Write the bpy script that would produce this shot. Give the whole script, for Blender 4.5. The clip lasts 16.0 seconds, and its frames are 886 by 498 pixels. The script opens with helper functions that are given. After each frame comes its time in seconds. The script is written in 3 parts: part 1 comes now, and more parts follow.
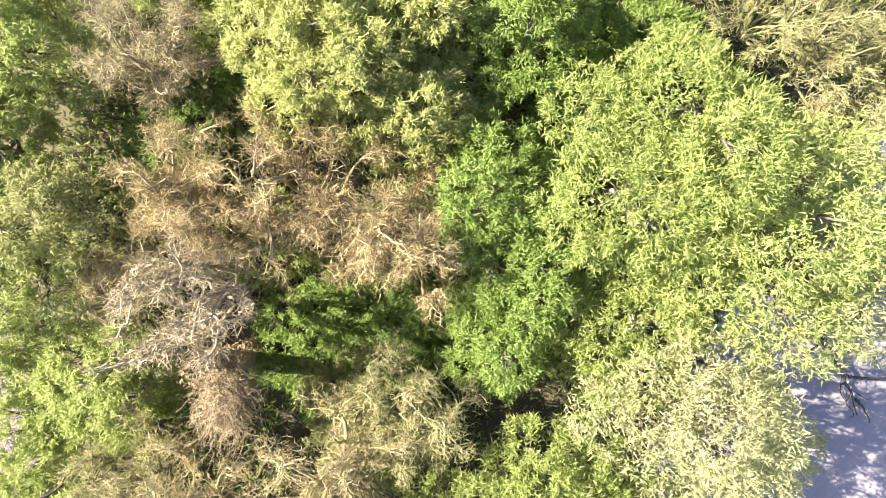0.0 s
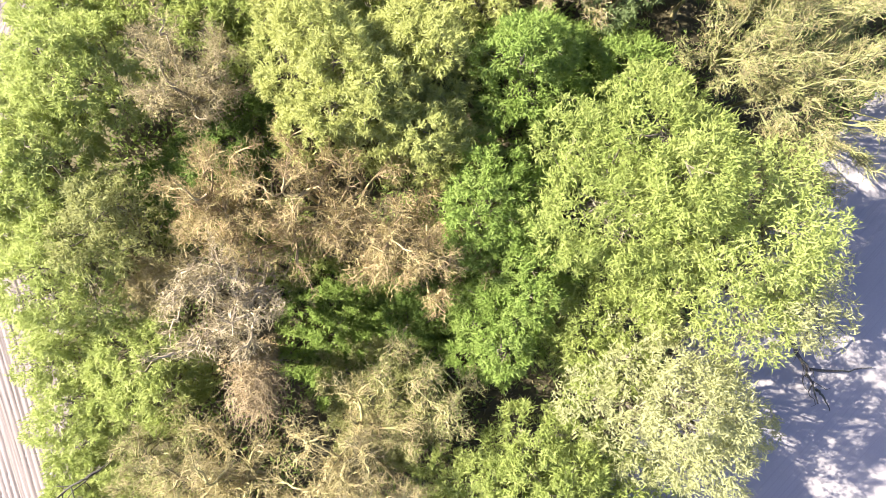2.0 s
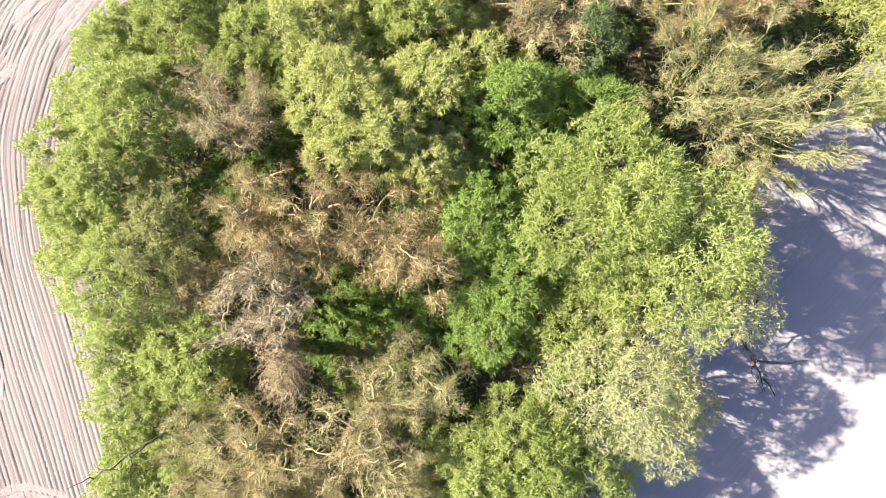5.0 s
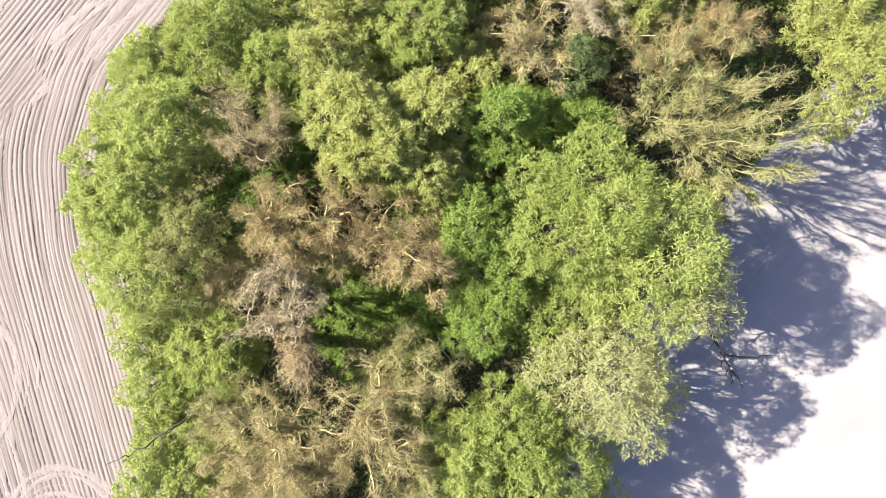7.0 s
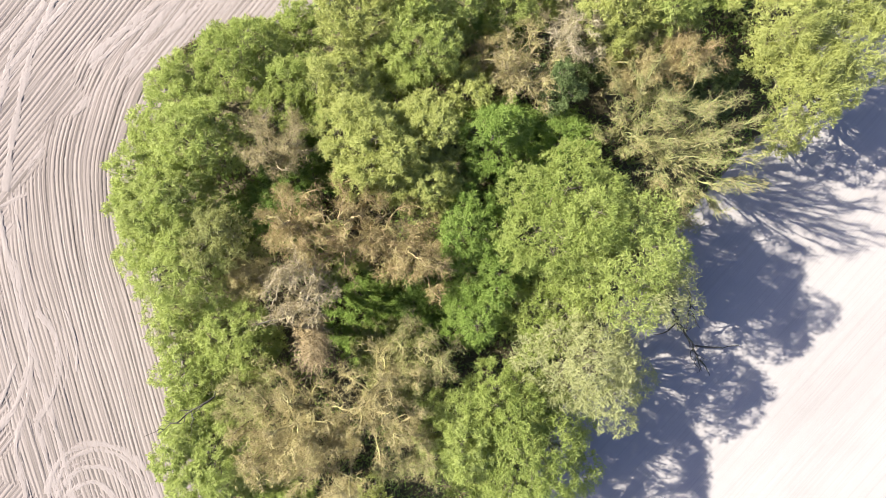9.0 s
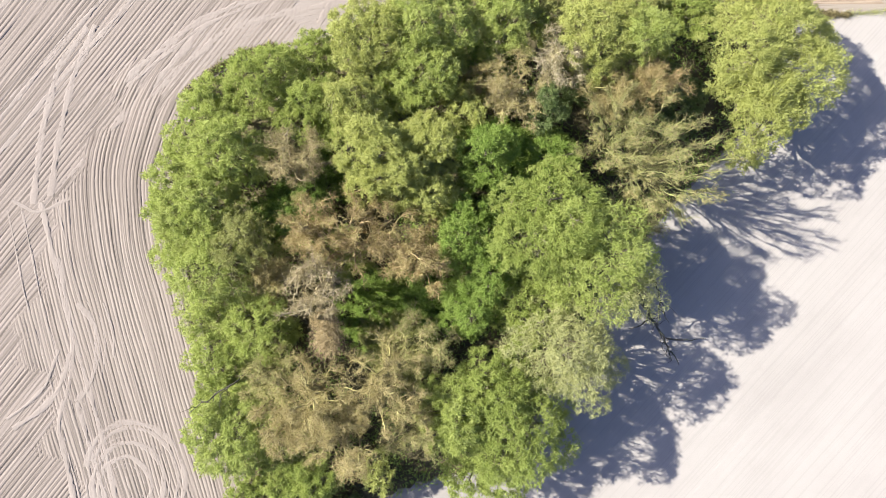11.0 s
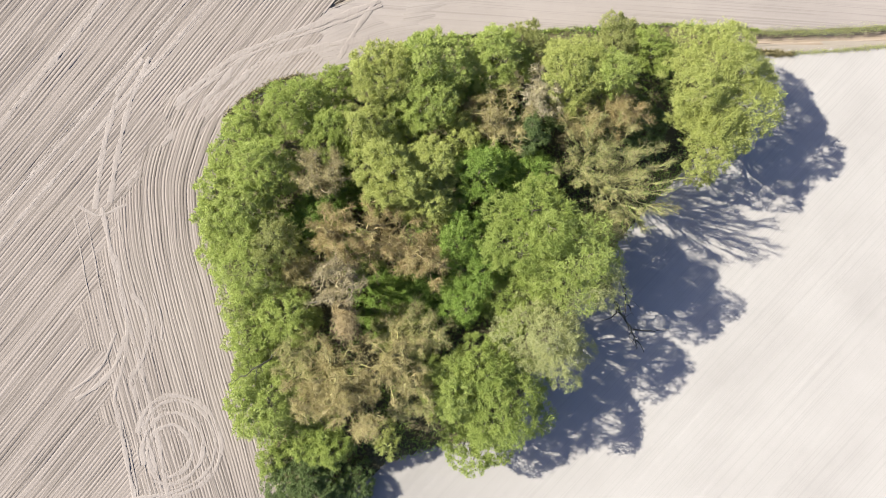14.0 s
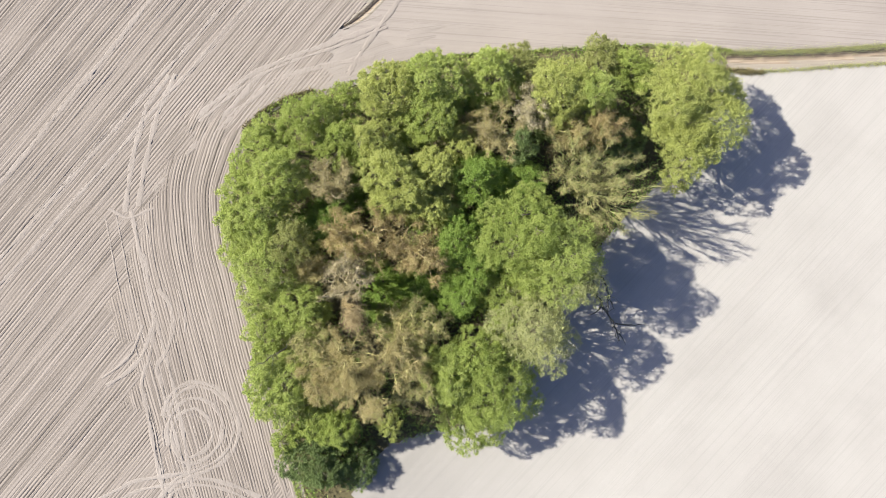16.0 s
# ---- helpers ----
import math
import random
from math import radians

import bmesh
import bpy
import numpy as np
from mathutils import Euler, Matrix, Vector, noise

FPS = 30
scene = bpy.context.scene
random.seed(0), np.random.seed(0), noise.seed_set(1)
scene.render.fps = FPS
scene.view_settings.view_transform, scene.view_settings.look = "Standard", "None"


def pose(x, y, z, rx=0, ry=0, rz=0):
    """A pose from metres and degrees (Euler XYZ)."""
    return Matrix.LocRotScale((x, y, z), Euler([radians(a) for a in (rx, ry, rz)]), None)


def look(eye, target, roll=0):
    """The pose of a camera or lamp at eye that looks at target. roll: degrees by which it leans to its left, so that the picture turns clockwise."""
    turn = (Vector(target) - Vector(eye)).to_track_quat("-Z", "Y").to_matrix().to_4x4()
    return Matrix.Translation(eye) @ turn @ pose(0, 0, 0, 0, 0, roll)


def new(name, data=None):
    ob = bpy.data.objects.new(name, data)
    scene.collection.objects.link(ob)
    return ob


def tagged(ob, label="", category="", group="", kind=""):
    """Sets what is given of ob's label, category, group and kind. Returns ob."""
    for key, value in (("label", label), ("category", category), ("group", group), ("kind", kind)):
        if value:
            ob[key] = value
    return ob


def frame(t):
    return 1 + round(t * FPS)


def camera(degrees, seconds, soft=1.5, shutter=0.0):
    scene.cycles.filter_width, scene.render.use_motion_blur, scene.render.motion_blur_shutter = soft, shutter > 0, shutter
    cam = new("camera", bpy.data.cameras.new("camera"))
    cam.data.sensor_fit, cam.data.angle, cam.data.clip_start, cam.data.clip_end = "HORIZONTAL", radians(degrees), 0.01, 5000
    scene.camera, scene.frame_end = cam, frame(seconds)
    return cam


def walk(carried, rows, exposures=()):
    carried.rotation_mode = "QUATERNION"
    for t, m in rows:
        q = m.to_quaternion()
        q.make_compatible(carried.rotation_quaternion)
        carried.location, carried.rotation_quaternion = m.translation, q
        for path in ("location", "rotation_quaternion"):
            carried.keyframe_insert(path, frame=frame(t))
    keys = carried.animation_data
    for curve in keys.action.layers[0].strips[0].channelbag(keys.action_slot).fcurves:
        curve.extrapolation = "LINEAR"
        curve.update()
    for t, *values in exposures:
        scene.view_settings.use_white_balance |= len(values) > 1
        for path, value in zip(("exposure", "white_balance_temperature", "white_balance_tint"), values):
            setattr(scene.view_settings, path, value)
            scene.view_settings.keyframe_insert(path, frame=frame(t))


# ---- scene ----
cam = camera(68.0, 16.0, soft=0.85)
PATH = [
    (0, 2.603, -0.363, 35.702, -0.455, -1.343, -2.161),
    (0.5, 2.502, -0.328, 36.626, -0.418, -1.394, -2.155),
    (1, 2.394, -0.244, 37.611, -0.378, -1.444, -2.146),
    (1.5, 2.312, -0.171, 38.589, -0.332, -1.492, -2.128),
    (2, 2.255, -0.141, 39.577, -0.282, -1.538, -2.099),
    (2.5, 2.225, -0.107, 40.528, -0.227, -1.581, -2.060),
    (3, 2.206, -0.038, 41.544, -0.167, -1.625, -2.019),
    (3.5, 2.162, -0.000, 42.589, -0.107, -1.671, -1.976),
    (4, 2.097, 0.025, 43.679, -0.048, -1.722, -1.932),
    (6.5, 1.548, 0.212, 48.963, 0.141, -2.290, -1.583),
    (7, 1.470, 0.235, 50.191, 0.162, -2.364, -1.505),
    (7.5, 1.402, 0.191, 51.462, 0.177, -2.433, -1.427),
    (8, 1.329, 0.138, 52.866, 0.190, -2.501, -1.350),
    (8.5, 1.239, 0.112, 54.315, 0.203, -2.565, -1.271),
    (9, 1.148, 0.147, 55.844, 0.218, -2.628, -1.192),
    (11.5, 0.697, 0.375, 64.137, 0.096, -2.836, -0.698),
    (12, 0.577, 0.315, 65.898, 0.099, -2.841, -0.583),
    (12.5, 0.440, 0.274, 67.642, 0.111, -2.842, -0.469),
    (13, 0.355, 0.305, 69.443, 0.139, -2.848, -0.362),
    (13.5, 0.292, 0.340, 71.254, 0.182, -2.854, -0.270),
    (14, 0.222, 0.347, 73.087, 0.235, -2.855, -0.193),
    (14.5, 0.124, 0.310, 74.852, 0.297, -2.852, -0.131),
    (15, 0.046, 0.236, 76.582, 0.364, -2.850, -0.080),
    (15.5, 0.028, 0.122, 78.286, 0.431, -2.855, -0.037),
    (16, 0.000, 0.000, 80.002, 0.499, -2.859, 0.001),
]

walk(cam, [(t, pose(x, y, z, rx, ry, rz)) for t, x, y, z, rx, ry, rz in PATH],
     exposures=[(0, 2.87, 6180, 34), (4, 2.59, 6180, 31), (7, 2.38, 6170, 29), (9, 2.24, 6170, 27), (12.5, 2.02, 6180, 23), (16, 1.93, 6170, 21)])

# ---- light ----
SUN_ELEVATION = 36.5
SUN_HEADING = 164.0  # degrees from +x, anticlockwise, towards the sun
world = bpy.data.worlds.new("sky")
scene.world = world
world.use_nodes = True
sky = world.node_tree.nodes.new("ShaderNodeTexSky")
sky.sky_type, sky.sun_disc = "NISHITA", False
sky.ozone_density, sky.air_density, sky.dust_density = 5.0, 1.1, 2.5
sky.sun_elevation, sky.sun_rotation = radians(SUN_ELEVATION), radians(90 - SUN_HEADING)
back = world.node_tree.nodes["Background"]
back.inputs["Strength"].default_value = 0.055
world.node_tree.links.new(sky.outputs["Color"], back.inputs["Color"])
sun = new("sun", bpy.data.lights.new("sun", "SUN"))
sun.data.energy, sun.data.angle, sun.data.color = 4.5, radians(0.5), (0.94, 0.945, 0.73)
sun_way = Vector((math.cos(radians(SUN_HEADING)) * math.cos(radians(SUN_ELEVATION)),
                  math.sin(radians(SUN_HEADING)) * math.cos(radians(SUN_ELEVATION)), math.sin(radians(SUN_ELEVATION))))
sun.matrix_world = look(sun_way * 200, (0, 0, 0))


# ---- materials ----
def material(name):
    m = bpy.data.materials.new(name)
    m.use_nodes = True
    return m, m.node_tree.nodes, m.node_tree.links, m.node_tree.nodes["Principled BSDF"]


def noise_node(nodes, links, vector, scale, detail=4.0, rough=0.6):
    n = nodes.new("ShaderNodeTexNoise")
    n.inputs["Scale"].default_value, n.inputs["Detail"].default_value, n.inputs["Roughness"].default_value = scale, detail, rough
    links.new(vector, n.inputs["Vector"])
    return n.outputs["Fac"]


def ramp_node(nodes, links, fac, stops):
    n = nodes.new("ShaderNodeValToRGB")
    while len(n.color_ramp.elements) < len(stops):
        n.color_ramp.elements.new(0.5)
    for e, (at, colour) in zip(n.color_ramp.elements, stops):
        e.position, e.color = at, (*colour, 1)
    links.new(fac, n.inputs["Fac"])
    return n.outputs["Color"]


def mix_node(nodes, links, fac, a, b, blend="MIX"):
    n = nodes.new("ShaderNodeMix")
    n.data_type, n.blend_type = "RGBA", blend
    for value, socket in ((fac, n.inputs[0]), (a, n.inputs[6]), (b, n.inputs[7])):
        if hasattr(value, "links"):
            links.new(value, socket)
        else:
            socket.default_value = value
    return n.outputs[2]


def leaf_material(name, dark, mid, light, thin=0.56):
    m, nodes, links, bsdf = material(name)
    where = nodes.new("ShaderNodeNewGeometry")
    patch = noise_node(nodes, links, where.outputs["Position"], 0.55, 3)
    tone_of = nodes.new("ShaderNodeAttribute")
    tone_of.attribute_name = "tone"
    own = ramp_node(nodes, links, tone_of.outputs["Fac"], [(0.0, dark), (0.45, mid), (1.0, light)])
    tone = ramp_node(nodes, links, patch, [(0.3, dark), (0.5, mid), (0.72, light)])
    colour = mix_node(nodes, links, 0.35, own, tone)
    links.new(colour, bsdf.inputs["Base Color"])
    bsdf.inputs["Roughness"].default_value = 0.55
    bsdf.inputs["Specular IOR Level"].default_value = 0.12
    glow = nodes.new("ShaderNodeBsdfTranslucent")
    links.new(colour, glow.inputs["Color"])
    both = nodes.new("ShaderNodeMixShader")
    both.inputs[0].default_value = thin
    links.new(bsdf.outputs[0], both.inputs[1])
    links.new(glow.outputs[0], both.inputs[2])
    links.new(both.outputs[0], nodes["Material Output"].inputs["Surface"])
    return m


def bark_material(name, dark, light, lichen):
    m, nodes, links, bsdf = material(name)
    where = nodes.new("ShaderNodeNewGeometry").outputs["Position"]
    grain = noise_node(nodes, links, where, 9.0, 5, 0.7)
    patch = noise_node(nodes, links, where, 1.3, 3)
    base = ramp_node(nodes, links, grain, [(0.3, dark), (0.7, light)])
    spots = ramp_node(nodes, links, patch, [(0.45, (0, 0, 0)), (0.62, (1, 1, 1))])
    links.new(mix_node(nodes, links, spots, base, (*lichen, 1)), bsdf.inputs["Base Color"])
    bsdf.inputs["Roughness"].default_value = 0.9
    bump = nodes.new("ShaderNodeBump")
    bump.inputs["Strength"].default_value, bump.inputs["Distance"].default_value = 0.5, 0.02
    links.new(grain, bump.inputs["Height"])
    links.new(bump.outputs[0], bsdf.inputs["Normal"])
    return m


def soil_material(name, dark, mid, light, turn, streak=0.55, laid=False, west_darker=False):
    """Dry tilled soil whose streaks run at turn degrees from +x, or along the mesh's own rows where laid."""
    m, nodes, links, bsdf = material(name)
    where = nodes.new("ShaderNodeNewGeometry").outputs["Position"]
    lay = nodes.new("ShaderNodeMapping")
    lay.vector_type = "TEXTURE"
    lay.inputs["Rotation"].default_value = (0, 0, 0 if laid else radians(turn))
    lay.inputs["Scale"].default_value = (160.0, 1.0, 1.0)
    if laid:
        rows_map = nodes.new("ShaderNodeUVMap")
        links.new(rows_map.outputs[0], lay.inputs["Vector"])
    else:
        links.new(where, lay.inputs["Vector"])
    rows = noise_node(nodes, links, lay.outputs[0], 3.4, 4, 0.65)
    lines = noise_node(nodes, links, lay.outputs[0], 6.2, 2, 0.5)
    wide = noise_node(nodes, links, lay.outputs[0], 0.42, 3, 0.6)
    stain = noise_node(nodes, links, where, 0.09, 4, 0.6)
    clod = noise_node(nodes, links, where, 11.0, 5, 0.75)
    a = ramp_node(nodes, links, rows, [(0.28, dark), (0.5, mid), (0.72, light)])
    b = ramp_node(nodes, links, wide, [(0.3, dark), (0.5, mid), (0.7, light)])
    c = ramp_node(nodes, links, stain, [(0.3, dark), (0.5, mid), (0.72, light)])
    d = ramp_node(nodes, links, clod, [(0.3, dark), (0.5, mid), (0.7, light)])
    ab = mix_node(nodes, links, 0.18, a, b)
    cd = mix_node(nodes, links, 0.4, c, d)
    base = mix_node(nodes, links, 1 - streak, ab, cd)
    # Thin dark lines along the rows: furrow shade put into the colour.
    furrow_shade = ramp_node(nodes, links, lines, [(0.40, (streak, streak, streak)), (0.44, (0, 0, 0))])
    colour = mix_node(nodes, links, furrow_shade, base, (*(v * 0.72 for v in dark), 1))
    # Colour runs smoothly darker from x = 26 west to x = -8.
    if west_darker:
        apart = nodes.new("ShaderNodeSeparateXYZ")
        links.new(where, apart.inputs[0])
        spread = nodes.new("ShaderNodeMapRange")
        spread.interpolation_type = "SMOOTHSTEP"
        spread.inputs["From Min"].default_value, spread.inputs["From Max"].default_value = -8.0, 26.0
        links.new(apart.outputs[0], spread.inputs["Value"])
        west_tone = mix_node(nodes, links, ramp_node(nodes, links, wide, [(0.35, (0.25, 0.25, 0.25)), (0.65, (0.75, 0.75, 0.75))]), (*(v * 0.66 for v in mid), 1), (*(v * 0.86 for v in mid), 1))
        colour = mix_node(nodes, links, spread.outputs[0], west_tone, colour)
    links.new(colour, bsdf.inputs["Base Color"])
    bsdf.inputs["Roughness"].default_value = 0.95
    bsdf.inputs["Specular IOR Level"].default_value = 0.1
    bump = nodes.new("ShaderNodeBump")
    bump.inputs["Strength"].default_value, bump.inputs["Distance"].default_value = 0.6, 0.05
    links.new(mix_node(nodes, links, 0.5, clod, rows), bump.inputs["Height"])
    links.new(bump.outputs[0], bsdf.inputs["Normal"])
    return m


LEAVES = {
    "fresh": leaf_material("fresh_leaf", (0.220, 0.278, 0.069), (0.314, 0.369, 0.098), (0.335, 0.366, 0.136)),
    "yellow": leaf_material("yellow_leaf", (0.232, 0.25, 0.072), (0.345, 0.372, 0.11), (0.385, 0.41, 0.152)),
    "green": leaf_material("green_leaf", (0.168, 0.221, 0.056), (0.264, 0.321, 0.079), (0.307, 0.336, 0.107)),
    "olive": leaf_material("olive_leaf", (0.192, 0.203, 0.067), (0.267, 0.282, 0.096), (0.296, 0.306, 0.123)),
    "bright": leaf_material("bright_leaf", (0.140, 0.222, 0.040), (0.200, 0.284, 0.059), (0.225, 0.288, 0.077)),
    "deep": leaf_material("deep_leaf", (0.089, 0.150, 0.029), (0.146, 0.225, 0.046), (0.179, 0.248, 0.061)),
    "washed": leaf_material("washed_leaf", (0.305, 0.316, 0.121), (0.355, 0.367, 0.160), (0.328, 0.332, 0.172)),
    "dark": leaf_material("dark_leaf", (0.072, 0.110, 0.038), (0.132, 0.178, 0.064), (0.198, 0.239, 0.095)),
    "straw": leaf_material("straw_bud", (0.205, 0.168, 0.07), (0.315, 0.268, 0.115), (0.40, 0.35, 0.165)),
    "brown": leaf_material("brown_bud", (0.171, 0.133, 0.057), (0.255, 0.201, 0.085), (0.333, 0.284, 0.131)),
    "grey": leaf_material("grey_bud", (0.171, 0.143, 0.070), (0.235, 0.200, 0.100), (0.306, 0.265, 0.147)),
    "pale": leaf_material("pale_bud", (0.195, 0.171, 0.091), (0.286, 0.255, 0.142), (0.360, 0.324, 0.201)),
    "rust": leaf_material("rust_ivy", (0.161, 0.118, 0.056), (0.243, 0.185, 0.092), (0.314, 0.250, 0.128), 0.25),
    "litter": leaf_material("litter_leaf", (0.085, 0.073, 0.034), (0.143, 0.122, 0.057), (0.216, 0.180, 0.092), 0.1),
}
BARK = {
    "twig": bark_material("twig_bark", (0.155, 0.12, 0.053), (0.335, 0.275, 0.13), (0.30, 0.265, 0.11)),
    "willow": bark_material("willow_bark", (0.06, 0.05, 0.035), (0.17, 0.14, 0.10), (0.22, 0.21, 0.11)),
    # "dark" is a near-black bark for the leaning trunks.
    "dark": bark_material("near_black_bark", (0.018, 0.015, 0.011), (0.055, 0.045, 0.035), (0.06, 0.06, 0.035)),
    "straw": bark_material("lichened_bark", (0.138, 0.106, 0.042), (0.279, 0.233, 0.102), (0.255, 0.238, 0.086)),
    "olive": bark_material("mossy_bark", (0.093, 0.083, 0.032), (0.196, 0.186, 0.075), (0.178, 0.197, 0.061)),
    "brown": bark_material("brown_bark", (0.162, 0.112, 0.052), (0.340, 0.253, 0.126), (0.322, 0.279, 0.110)),
    "rust": bark_material("withered_bark", (0.123, 0.092, 0.046), (0.274, 0.210, 0.113), (0.246, 0.195, 0.099)),
    "grey": bark_material("grey_bark", (0.154, 0.121, 0.070), (0.337, 0.278, 0.176), (0.286, 0.242, 0.130)),
    "pale": bark_material("bleached_bark", (0.174, 0.142, 0.096), (0.367, 0.322, 0.227), (0.310, 0.275, 0.147)),
}
SOIL_WEST = soil_material("tilled_soil", (0.118, 0.099, 0.086), (0.165, 0.140, 0.124), (0.207, 0.177, 0.160), 51, 0.68)
SOIL_HEAD = soil_material("headland_soil", (0.118, 0.099, 0.086), (0.168, 0.142, 0.125), (0.210, 0.181, 0.162), 97, 0.7, True)
SOIL_EAST = soil_material("pale_soil", (0.204, 0.188, 0.175), (0.240, 0.223, 0.208), (0.267, 0.250, 0.234), 46, 0.15, west_darker=True)
SOIL_NORTH = soil_material("fine_soil", (0.158, 0.136, 0.122), (0.192, 0.166, 0.150), (0.222, 0.194, 0.175), -3, 0.35)
SOIL_SWEPT = soil_material("swept_soil", (0.148, 0.127, 0.113), (0.181, 0.157, 0.142), (0.212, 0.184, 0.166), 0, 0.35, True)
SOIL_FAR = soil_material("far_soil", (0.143, 0.120, 0.104), (0.177, 0.151, 0.134), (0.219, 0.190, 0.168), 45, 0.4)
TRACK = soil_material("pressed_soil", (0.152, 0.129, 0.114), (0.187, 0.161, 0.145), (0.222, 0.194, 0.176), 80, 0.2)
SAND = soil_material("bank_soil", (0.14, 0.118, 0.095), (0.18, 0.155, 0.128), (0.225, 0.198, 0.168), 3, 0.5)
LITTER = soil_material("woodland_litter", (0.035, 0.03, 0.015), (0.075, 0.065, 0.035), (0.14, 0.12, 0.065), 20, 0.1)
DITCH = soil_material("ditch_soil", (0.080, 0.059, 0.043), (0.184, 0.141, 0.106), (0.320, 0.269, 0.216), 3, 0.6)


# ---- mesh helpers ----
rng = np.random.default_rng(7)


def mesh_of(name, verts, faces, mat, smooth=False, rows=None, tones=None):
    """A mesh from arrays; faces is an (n, 3) or (n, 4) array."""
    me = bpy.data.meshes.new(name)
    verts, faces = np.asarray(verts, np.float32), np.asarray(faces, np.int32)
    me.vertices.add(len(verts))
    me.vertices.foreach_set("co", verts.ravel())
    n, k = faces.shape
    me.loops.add(n * k)
    me.loops.foreach_set("vertex_index", faces.ravel())
    me.polygons.add(n)
    me.polygons.foreach_set("loop_start", np.arange(n, dtype=np.int32) * k)
    me.polygons.foreach_set("use_smooth", np.full(n, smooth))
    me.update(calc_edges=True)
    if rows is not None:
        me.uv_layers.new(name="rows").data.foreach_set("uv", np.asarray(rows, np.float32)[faces.ravel()].ravel())
    if tones is not None:
        me.attributes.new("tone", "FLOAT", "FACE").data.foreach_set("value", np.asarray(tones, np.float32))
    me.materials.append(mat)
    return me


def part(name, mesh, parent, label="", kind=""):
    ob = new(name, mesh)
    ob.parent = parent
    return tagged(ob, label, kind=kind)


def unit(v):
    return v / np.maximum(np.linalg.norm(v, axis=-1, keepdims=True), 1e-9)


def tubes(paths, radii, sides):
    """Tapered tubes along many paths (n, k, 3) with radii (n, k): vertices and faces."""
    paths, radii = np.asarray(paths, float), np.asarray(radii, float)
    n, k, _ = paths.shape
    along = unit(np.gradient(paths, axis=1))
    ref = np.where(np.abs(along[..., 2:]) > 0.9, [[[1.0, 0, 0]]], [[[0, 0, 1.0]]])
    u = unit(np.cross(along, ref))
    v = np.cross(along, u)
    a = np.arange(sides) * 2 * np.pi / sides
    ring = u[:, :, None] * np.cos(a)[:, None] + v[:, :, None] * np.sin(a)[:, None]
    verts = paths[:, :, None] + ring * radii[:, :, None, None]
    idx = np.arange(n * k * sides).reshape(n, k, sides)
    nxt = np.roll(idx, -1, axis=2)
    faces = np.stack([idx[:, :-1], nxt[:, :-1], nxt[:, 1:], idx[:, 1:]], -1).reshape(-1, 4)
    return verts.reshape(-1, 3), faces


def blades(at, way, length, width, face=(0.0, 0.0, 0.8)):
    """One slender leaf at each point: vertices and faces."""
    n = len(at)
    side = unit(np.cross(way, unit(rng.normal(0, 0.6, (n, 3)) + face)))
    length, width = np.asarray(length)[:, None], np.asarray(width)[:, None]
    verts = np.stack([at + side * width * 0.5, at - side * width * 0.5, at + way * length], 1)
    return verts.reshape(-1, 3), np.arange(n * 3).reshape(n, 3)


def bent(a, b, k, sag, wild):
    """Wandering paths from points a to points b with k knots."""
    t = np.linspace(0, 1, k)[None, :, None]
    p = a[:, None] * (1 - t) + b[:, None] * t
    far = np.linalg.norm(b - a, axis=-1)[:, None, None]
    p = p + np.array([0, 0, 1.0]) * sag * far * np.sin(t * np.pi)
    for f in (1, 2, 3):
        p = p + rng.normal(0, wild / f, (len(a), 1, 3)) * far * np.sin(t * np.pi * f)
    return p


# ---- ground ----
def along_line(points, step):
    p = np.array(points, float)
    d = np.r_[0, np.cumsum(np.linalg.norm(np.diff(p, axis=0), axis=1))]
    s = np.arange(0, d[-1], step)
    q = np.stack([np.interp(s, d, p[:, 0]), np.interp(s, d, p[:, 1])], 1)
    for _ in range(int(3 / step)):
        q[1:-1] = (q[:-2] + q[1:-1] * 2 + q[2:]) / 4
    return q


def far_from(q, line):
    d = np.full(len(q), 1e9)
    for p in along_line(line, 0.5):
        d = np.minimum(d, np.hypot(q[:, 0] - p[0], q[:, 1] - p[1]))
    return d


def inside(q, ring):
    hit = np.zeros(len(q), bool)
    for (x0, y0), (x1, y1) in zip(ring, ring[1:] + ring[:1]):
        cross = (y0 > q[:, 1]) != (y1 > q[:, 1])
        at = x0 + (q[:, 1] - y0) / ((y1 - y0) if y1 != y0 else 1e-9) * (x1 - x0)
        hit ^= cross & (q[:, 0] < at)
    return hit


EDGE = [(-13.1, -30.3), (-15.2, -22.8), (-17.9, -13.3), (-20, -5.2), (-21.7, 1.6), (-22.2, 7.7), (-20.6, 12.8), (-18.4, 16.7), (-14.8, 18.9), (-9, 20.1), (-2.2, 23.1), (6.1, 24.4), (18.6, 25.3), (29.2, 26), (40, 25.5)]
EAST_EDGE = [(39.2, 22.8), (34.5, 12.9), (26.3, 4.4), (19.6, -3.2), (14.7, -11.2), (10.9, -20.1), (2.6, -21.4), (-2.2, -23), (-5.9, -25.7), (-7.3, -30.4)]
DITCH_EAST = [(38.9, 24.75), (47.2, 24.8), (53, 25.2), (59.5, 25.7), (69.2, 26.5)]
DITCH_NORTH = [(-8.0, 27.7), (-6.5, 28.6), (-5.1, 29.8), (-3.8, 31.2), (3.1, 38.2)]
COPSE = EDGE + EAST_EDGE


def graded(lo, hi, fine, step, far):
    """Grid lines: fine between lo and hi, then wider and wider out to far."""
    mid = list(np.arange(lo, hi + fine, fine))
    out, d = [], step
    x = 0
    while x < far:
        x += d
        d *= 1.5
        out.append(x)
    return np.array([lo - v for v in reversed(out)] + mid + [mid[-1] + v for v in out])


